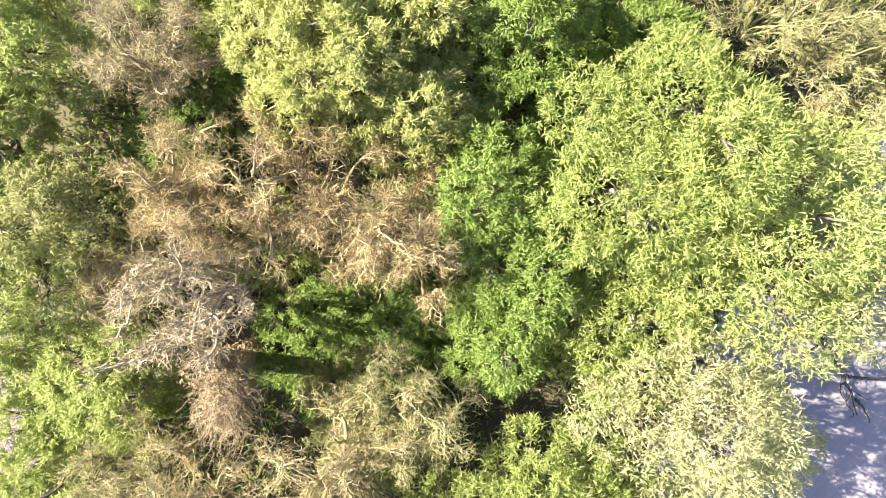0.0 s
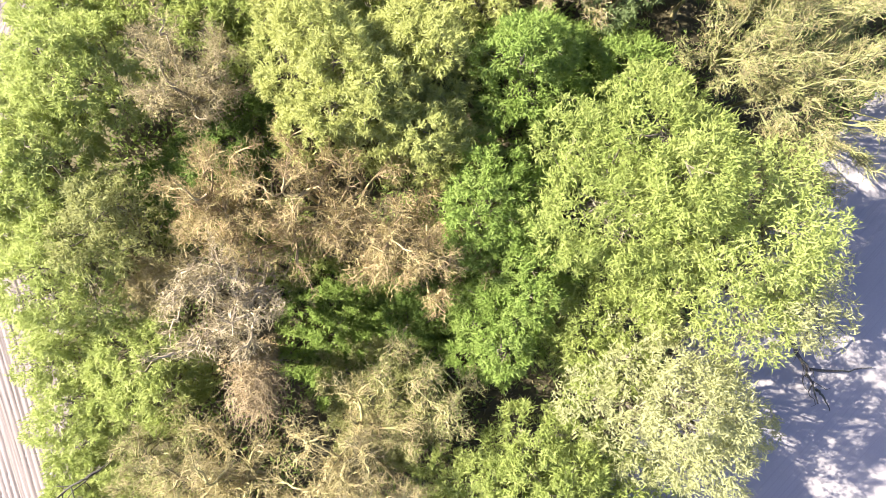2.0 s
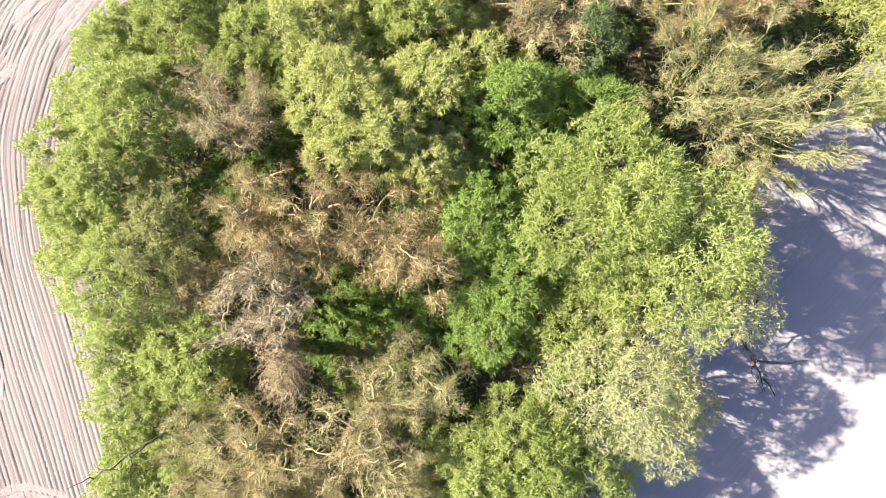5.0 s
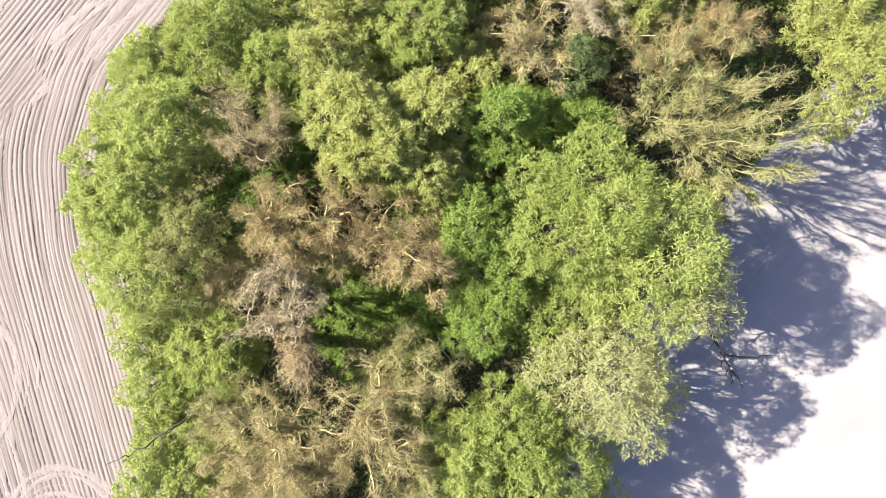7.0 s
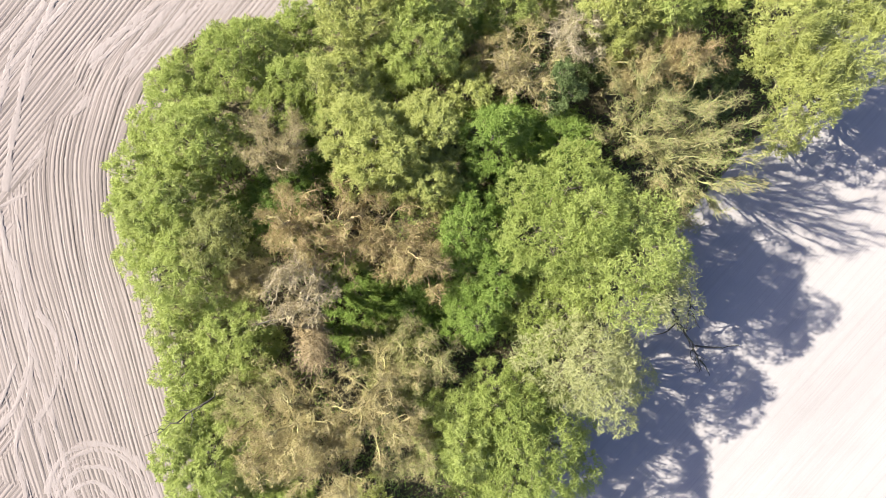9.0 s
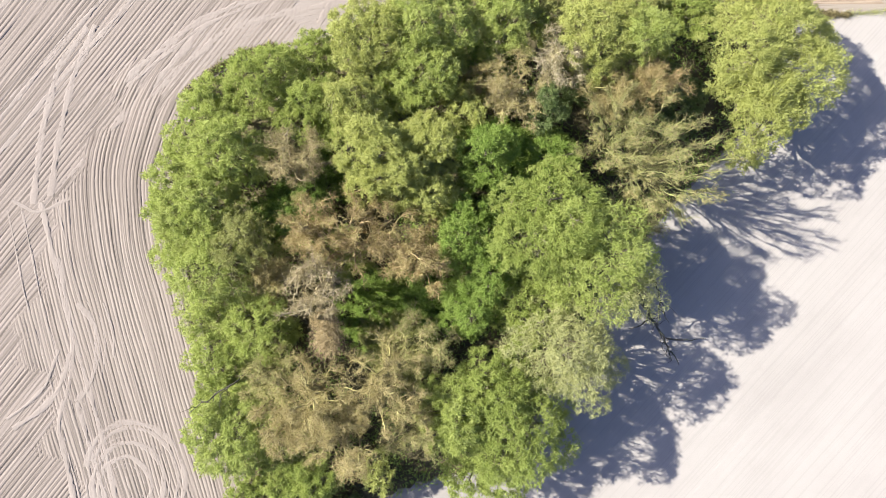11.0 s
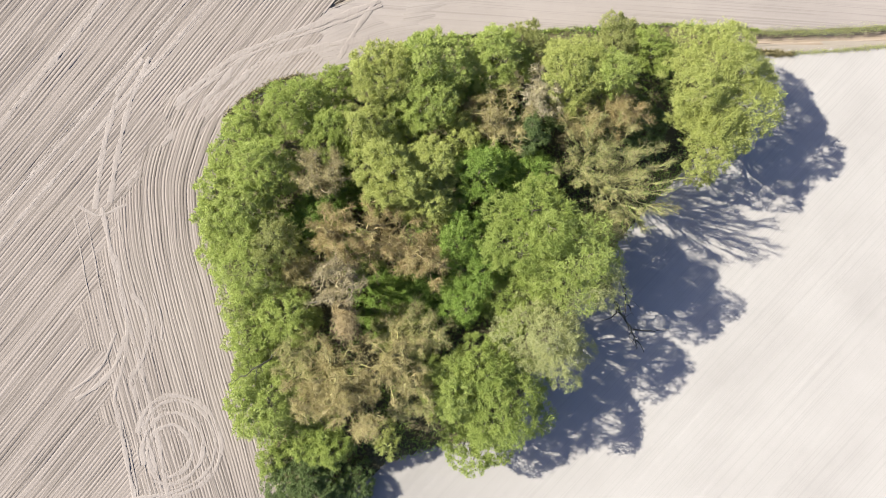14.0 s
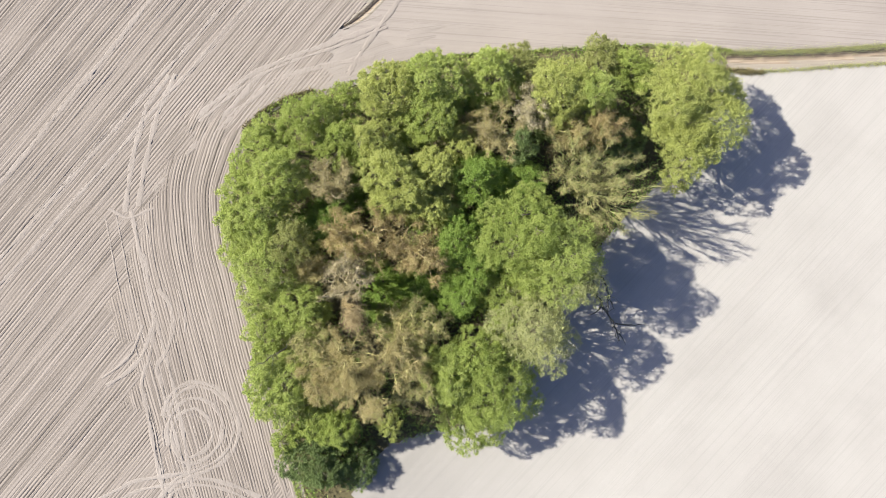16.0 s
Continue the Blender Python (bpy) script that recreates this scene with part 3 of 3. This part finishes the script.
def grow(kind, x, y, r, h, tone, foot=(0.0, 0.0), fan=False, airy=1.0):
    """A tree or shrub with its crown's middle over (x, y), crown radius r and height h; foot: where it stands, from there."""
    root = new({"willow": "willow_tree", "shrub": "shrub", "bare": "bare_tree", "dead": "dead_tree"}[kind])
    root.location = (x + foot[0], y + foot[1], -0.05)
    word = {"willow": "tall willow tree with", "shrub": "bushy understorey shrub with", "bare": "leafless spreading tree with", "dead": "dead tree with"}[kind]
    tagged(root, f"{word} {SAY[tone]}", "shrub" if kind == "shrub" else "tree", "trees of the wood")
    crown_at = np.array([-foot[0], -foot[1], 0.0])
    bare = kind in ("bare", "dead")
    wood = BARK[tone] if bare else BARK["willow"]
    if bare:
        crown = bare_crown(root, kind, r, h, tone, crown_at, fan, wood)
    else:
        crown = leafy_crown(root, kind, r, h, tone, crown_at, airy, wood)
    at, way, length, width, tones, face = crown
    part("crown", mesh_of("crown", *blades(at, way, length, width, face), LEAVES[tone], tones=tones), root, kind="stuff")
    return root


grow("willow", -17.3, 4.6, 3.6, 9.5, "fresh")
grow("willow", -19.9, 4.1, 1.8, 7, "fresh", airy=0.80)
grow("willow", -16.3, -1.0, 3.7, 9, "fresh", airy=0.55)
grow("willow", -14.5, 8.7, 3.3, 9.5, "fresh", airy=0.91)
grow("willow", -15.9, 12.9, 2.8, 7, "fresh")
grow("willow", -11.1, 14.8, 3.3, 8.5, "green", airy=0.80)
grow("willow", -7.5, 12.2, 2.8, 8.5, "green")
grow("willow", -2.5, 17.8, 3.2, 11, "yellow")
grow("willow", -3.8, 12.7, 2.5, 11, "yellow")
grow("willow", 2.4, 19.0, 3.6, 11, "fresh")
grow("willow", 1.8, 15.2, 3.3, 10.5, "fresh")
grow("willow", 9.3, 19.7, 3.2, 9.5, "fresh")
grow("willow", 12.7, 21.7, 2.5, 7, "olive")
grow("willow", 16.9, 18.2, 3.4, 11.5, "yellow")
grow("willow", 19.9, 17.9, 2.7, 11.5, "fresh")
grow("shrub", 22.8, 22.6, 3.0, 5.5, "olive")
grow("shrub", 26.2, 21.6, 2.6, 6, "green")
grow("willow", 31.9, 17.2, 5.9, 11.5, "yellow", airy=0.45)
grow("willow", 30.8, 12.2, 4.1, 11, "yellow", airy=0.5, foot=(4.7, 0.3))
grow("willow", 31.6, 8.9, 2.2, 6, "yellow", airy=0.6)
grow("bare", 18.9, 9.8, 4.4, 13.5, "olive", fan=True, foot=(-1.0, -0.8))
grow("bare", 22.1, 6.7, 4.5, 14.5, "olive", fan=True, foot=(-2.2, 0.7))
grow("bare", 17.8, 13.2, 2.5, 11, "straw")
grow("bare", 21.5, 14.1, 2.6, 11, "brown")
grow("bare", 19.8, 2.8, 2.7, 11, "olive")
grow("dead", 9.3, 13.3, 3.4, 10, "straw")
grow("bare", 7.3, 14.5, 2.4, 8, "straw")
grow("dead", 13.2, 16.0, 2.9, 10, "pale")
grow("shrub", 12.3, 12.1, 2.1, 10, "dark")
grow("willow", 5.4, 12.0, 2.3, 8.5, "yellow")
grow("bare", -8.4, 8.3, 2.9, 11.5, "grey")
grow("willow", -1.5, 7.9, 3.9, 12.5, "yellow")
grow("willow", 2.7, 5.1, 2.5, 11, "yellow")
grow("willow", 0.9, 6.6, 2.6, 12, "yellow")
grow("willow", 2.3, 9.0, 2.6, 11, "yellow")
grow("shrub", 7.6, 8.0, 3.3, 10.5, "bright")
grow("shrub", 8.8, 9.5, 2.2, 8.5, "bright")
grow("willow", 12.4, 8.3, 2.5, 9, "bright")
grow("bare", -2.6, 1.9, 4.5, 11, "brown")
grow("bare", 1.7, -0.1, 3.3, 11.5, "brown")
grow("shrub", -0.6, -8.6, 3.2, 6.5, "olive")
grow("bare", -7.2, 1.9, 3.0, 12, "brown")
grow("bare", -11.2, -1.7, 2.4, 7.5, "straw")
grow("dead", -6.8, -2.4, 3.0, 14, "grey")
grow("willow", -13.2, 1.6, 2.8, 9.5, "olive", airy=0.5)
grow("shrub", -2.3, -5.0, 3.8, 4.2, "bright")
grow("shrub", 0.9, -5.3, 2.9, 4.4, "bright")
grow("willow", 11.9, 2.1, 4.7, 15, "green", airy=0.62)
grow("willow", 15.9, -0.7, 4.7, 15, "fresh", airy=0.3, foot=(4.1, -0.5))
grow("willow", 10.7, -4.1, 3.6, 10, "green", airy=0.72)
grow("willow", 12.9, -7.4, 4.0, 13.5, "washed", airy=0.3)
grow("willow", 18.1, -2.8, 3.3, 14, "washed", airy=0.22, foot=(4.0, -1.2))
grow("willow", 15.1, -9.2, 3.4, 12.5, "washed", airy=0.3)
grow("shrub", 5.6, 1.6, 3.3, 10.5, "bright")
grow("shrub", 6.8, -1.6, 3.0, 10, "bright")
grow("shrub", 5.6, -4.5, 2.6, 10, "bright")
grow("shrub", 2.8, -3.3, 2.9, 6, "deep")
grow("shrub", -5.7, 0.0, 2.6, 4.5, "green")
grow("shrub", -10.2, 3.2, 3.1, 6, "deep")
grow("shrub", -0.4, -4.4, 2.6, 2.2, "fresh")
grow("shrub", 10.7, 5.0, 3.0, 8, "bright")
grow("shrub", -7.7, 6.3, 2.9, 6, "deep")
grow("shrub", -0.3, 12.4, 3.1, 7, "green")
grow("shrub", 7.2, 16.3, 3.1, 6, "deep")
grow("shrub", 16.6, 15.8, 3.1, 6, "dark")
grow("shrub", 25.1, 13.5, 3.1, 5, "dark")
grow("bare", 1.3, -7.5, 3.1, 11, "olive")
grow("bare", -1.2, -10.4, 3.9, 13.5, "straw")
grow("bare", -7.2, -11.5, 3.8, 13, "straw")
grow("bare", -4.8, -14.6, 3.3, 14, "straw")
grow("bare", -9.5, -13.7, 2.7, 12, "straw")
grow("bare", 1.1, -14.1, 2.9, 12, "olive")
grow("shrub", -2.5, -19.7, 1.8, 5, "yellow", airy=0.80)
grow("willow", 7.4, -11.5, 3.5, 12, "green", airy=0.80)
grow("willow", 9.0, -14.4, 4.7, 12.5, "green", airy=0.4)
grow("willow", 4.6, -13.2, 3.4, 12, "fresh")
grow("willow", 7.0, -18.8, 3.8, 7.5, "green", airy=0.72)
grow("willow", -12.4, -6.2, 3.4, 7.5, "fresh")
grow("willow", -15.8, -8.6, 2.8, 7, "fresh", airy=0.65)
grow("bare", -10.9, -9.8, 2.6, 10, "olive")
grow("willow", -14.8, -14.7, 3.7, 9, "fresh")
grow("shrub", -9.9, -18.0, 3.2, 6.5, "green")
grow("shrub", -11.2, -23.7, 3.8, 5, "dark")
grow("shrub", -6.1, -25.2, 2.6, 3, "dark", airy=0.72)
grow("willow", -8.2, -19.6, 2.6, 7, "green")
grow("willow", -7.4, 17.5, 2.2, 6.5, "green")
grow("willow", -17.0, -5.0, 2.5, 6.5, "fresh", airy=0.61)
grow("willow", -16.0, -11.4, 2.2, 6.5, "green")
grow("willow", -19.6, 1.1, 2.1, 6.5, "fresh", airy=0.72)
grow("shrub", -14.0, -21.5, 2.1, 5, "green")
grow("willow", -19.0, 9.3, 2.1, 6, "fresh")


# ---- undergrowth ----
def undergrowth(name, count, low, high, tone, label, patch):
    """Loose low plants over the wood's floor."""
    q = np.stack([rng.uniform(-24, 38, count * 3), rng.uniform(-30, 26, count * 3)], 1)
    q = q[inside(q, COPSE)]
    f = np.sin(q[:, 0] * 0.6 + patch) * np.sin(q[:, 1] * 0.5 + 2 * patch) + rng.normal(0, 0.3, len(q))
    q = q[f > -0.2][:count]
    z = rng.uniform(low, high, len(q)) * (0.4 + 0.6 * rng.random(len(q)))
    at = np.c_[q, z]
    way = unit(rng.normal(0, 1, (len(q), 3)) + [0, 0, 0.6])
    s = rng.uniform(0.7, 1.4, len(q))
    return tagged(new(name, mesh_of(name, *blades(at, way, 0.32 * s, 0.11 * s), LEAVES[tone], tones=rng.random(len(q)))), label, "undergrowth", kind="stuff")


undergrowth("nettles", 40000, 0.05, 2.2, "bright", "green nettles and weeds under the trees", 0.4)
undergrowth("leaf_litter", 20000, 0.0, 0.25, "litter", "brown fallen leaves and dead stalks", 2.0)


def ivy_snag(x, y, h):
    """A thick upright dead trunk with a brush of withered brown ivy hanging on one side."""
    root = new("dead_snag")
    root.location = (x, y, -0.05)
    tagged(root, "dead upright trunk clad in rust-brown withered ivy", "dead tree", "trees of the wood")
    path = bent(np.zeros((1, 3)), np.array([[-0.3, 0.6, h]]), 10, 0, 0.015)
    part("trunk", mesh_of("trunk", *tubes(path, np.array([[0.75, 0.55, 0.5, 0.48, 0.46, 0.44, 0.42, 0.38, 0.28, 0.02]]), 12), BARK["rust"], True), root)
    n = 3600
    t, a = rng.random(n), rng.uniform(0, 6.28, n)
    d = np.stack([np.cos(a), np.sin(a), np.zeros(n)], 1)
    tall = np.array([0.25, -0.95, h * 0.78])
    brush = rng.random(n) < 0.6
    at = np.where(brush[:, None], tall + unit(rng.normal(0, 1, (n, 3))) * rng.uniform(0.05, 1.25, (n, 1)) ** 0.8 * [0.85, 1.35, 1.4],
                  np.c_[-0.3 * t, 0.6 * t, h * t] + d * rng.uniform(0.42, 0.7, (n, 1)))
    way = unit(d * 0.5 + rng.normal(0, 0.8, (n, 3)) + [0, -0.3, 0.2])
    s = rng.uniform(0.6, 1.3, n)
    part("ivy", mesh_of("ivy", *blades(at, way, 0.2 * s, 0.06 * s), LEAVES["rust"], tones=rng.random(n)), root, "withered rust-brown ivy", "stuff")
    m = 1300
    a0 = tall + rng.normal(0, 0.5, (m, 3)) * [0.95, 1.4, 1.2]
    b0 = a0 + unit(rng.normal(0, 0.7, (m, 3)) + [0.1, -0.5, 0.4]) * rng.uniform(0.4, 1.5, (m, 1))
    part("twigwork", mesh_of("twigwork", *tubes(bent(a0, b0, 4, 0, 0.12), np.full((m, 1), 0.013) * np.linspace(1, 0.4, 4), 3), BARK["rust"]), root, kind="stuff")


ivy_snag(-6.4, -5.6, 10.0)


def verge(name, line, wide, count, tall, tone, label):
    """A strip of rough grass tufts along a line."""
    q = along_line(line, 0.3)
    i = rng.integers(0, len(q), count)
    clump = 0.6 + 0.4 * np.sin(i * 0.9) * np.sin(i * 0.23 + 1)
    p = q[i] + rng.normal(0, wide * 0.4, (count, 2)) * clump[:, None]
    at = np.c_[p, rng.uniform(-0.15, 0.25, count) * clump]
    way = unit(rng.normal(0, 0.7, (count, 3)) + [0, 0, 0.7])
    s = rng.uniform(0.6, 1.3, count) * tall
    return tagged(new(name, mesh_of(name, *blades(at, way, s, 0.12 * s + 0.03), LEAVES[tone], tones=rng.random(count))), label, "grass", kind="stuff")


verge("ditch_grass", [(38.5, 25.3), (47.2, 25.5), (54.5, 26.0), (59.5, 26.4), (69.2, 27.2)], 1.0, 8600, 0.2, "washed", "rough pale olive-green grass along the ditch's far bank")
verge("bank_grass", [(43.9, 22.9), (48.6, 23.2), (54.5, 23.8), (59.4, 24.1), (69.2, 25.1)], 0.6, 5200, 0.2, "washed", "rough olive-green grass along the ditch's near bank")
verge("edge_grass", EDGE, 0.45, 7000, 0.45, "green", "rough green grass fringing the wood")
verge("dry_grass", [(-19.8, 15.1), (-18.4, 16.7), (-14.8, 18.9), (-11.8, 19.7)], 0.7, 3500, 0.4, "litter", "dry brown stalks at the wood's edge")


def dark_limb(knots, girth=0.1, sides=()):
    """A leaning leafless limb with a few crooked side shoots, rooted in the ground."""
    knots = np.array(knots)
    root = new("leaning_trunk")
    root.location = tuple(knots[0])
    tagged(root, "thin dark leafless trunk leaning out over the field", "tree", "trees of the wood")
    p = knots - knots[0]
    t = np.linspace(0, len(p) - 1, 24)
    q = np.stack([np.interp(t, np.arange(len(p)), p[:, k]) for k in range(3)], 1)
    for _ in range(4):
        q[1:-1] = (q[:-2] + 2 * q[1:-1] + q[2:]) / 4
    q[1:-1] += rng.normal(0, 0.09, (22, 3))
    part("trunk", mesh_of("trunk", *tubes(q[None], np.linspace(girth, 0.035, 24)[None], 7), BARK["dark"], True), root)
    i = rng.integers(11, 23, 9)
    tip = q[i] + unit(rng.normal(0, 0.6, (9, 3)) + unit(q[-1] - q[12]) + [0, 0, 0.2]) * rng.uniform(0.7, 1.8, (9, 1))
    for a, b in zip(q[i], tip):
        part("limb", mesh_of("limb", *tubes(bent(a[None], b[None], 6, 0, 0.13), np.linspace(0.04, 0.012, 6)[None], 5), BARK["dark"], True), root)
    for a, b, c in sides:
        ends = np.array([a, b, c]) - knots[0]
        u = np.linspace(0, 1, 10)[:, None]
        bow = ends[0] * (1 - u) ** 2 + (2 * ends[1] - (ends[0] + ends[2]) / 2) * 2 * u * (1 - u) + ends[2] * u ** 2 + rng.normal(0, 0.04, (10, 3))
        part("limb", mesh_of("limb", *tubes(bow[None], np.linspace(0.1, 0.025, 10)[None], 6), BARK["dark"], True), root)


dark_limb([(-13.4, -9.6, 0), (-13.2, -9.5, 4), (-13.4, -10, 7.2), (-15.3, -11.2, 8.2), (-17.1, -12.4, 8.6)])
dark_limb([(-10.8, -12.3, 0), (-10.9, -12.1, 4.5), (-11.7, -12.4, 7.5), (-12.8, -13.8, 8), (-13.7, -14.5, 8)])
dark_limb([(18.3, -0.8, 0), (18.5, -0.9, 4.6), (19.5, -1.6, 6.5), (21.2, -3.7, 4.4), (22.8, -5.4, 2.2), (23.7, -7.0, 1.4), (25.0, -8.5, 0.8), (25.7, -10.6, 0.4)], 0.34,
          (((25.0, -8.4, 0.8), (27.0, -8.6, 0.55), (29.0, -8.5, 0.4)), ((23.0, -5.9, 1.9), (22.4, -7.0, 1.4), (21.3, -7.3, 1.2)), ((25.5, -9.7, 0.5), (26.0, -10.2, 0.45), (26.4, -11.1, 0.4))))
dark_limb([(19.9, -1.9, 0), (20.2, -1.7, 6), (21.6, -2.6, 7.8), (22.4, -3.9, 6), (23.2, -5.8, 3.6), (23.7, -7, 2.4)], 0.14)
verge("withered_grass", [(38.5, 23.1), (41, 22.9), (44, 22.8)], 0.6, 2200, 0.4, "litter", "dry brown grass at the ditch's end")
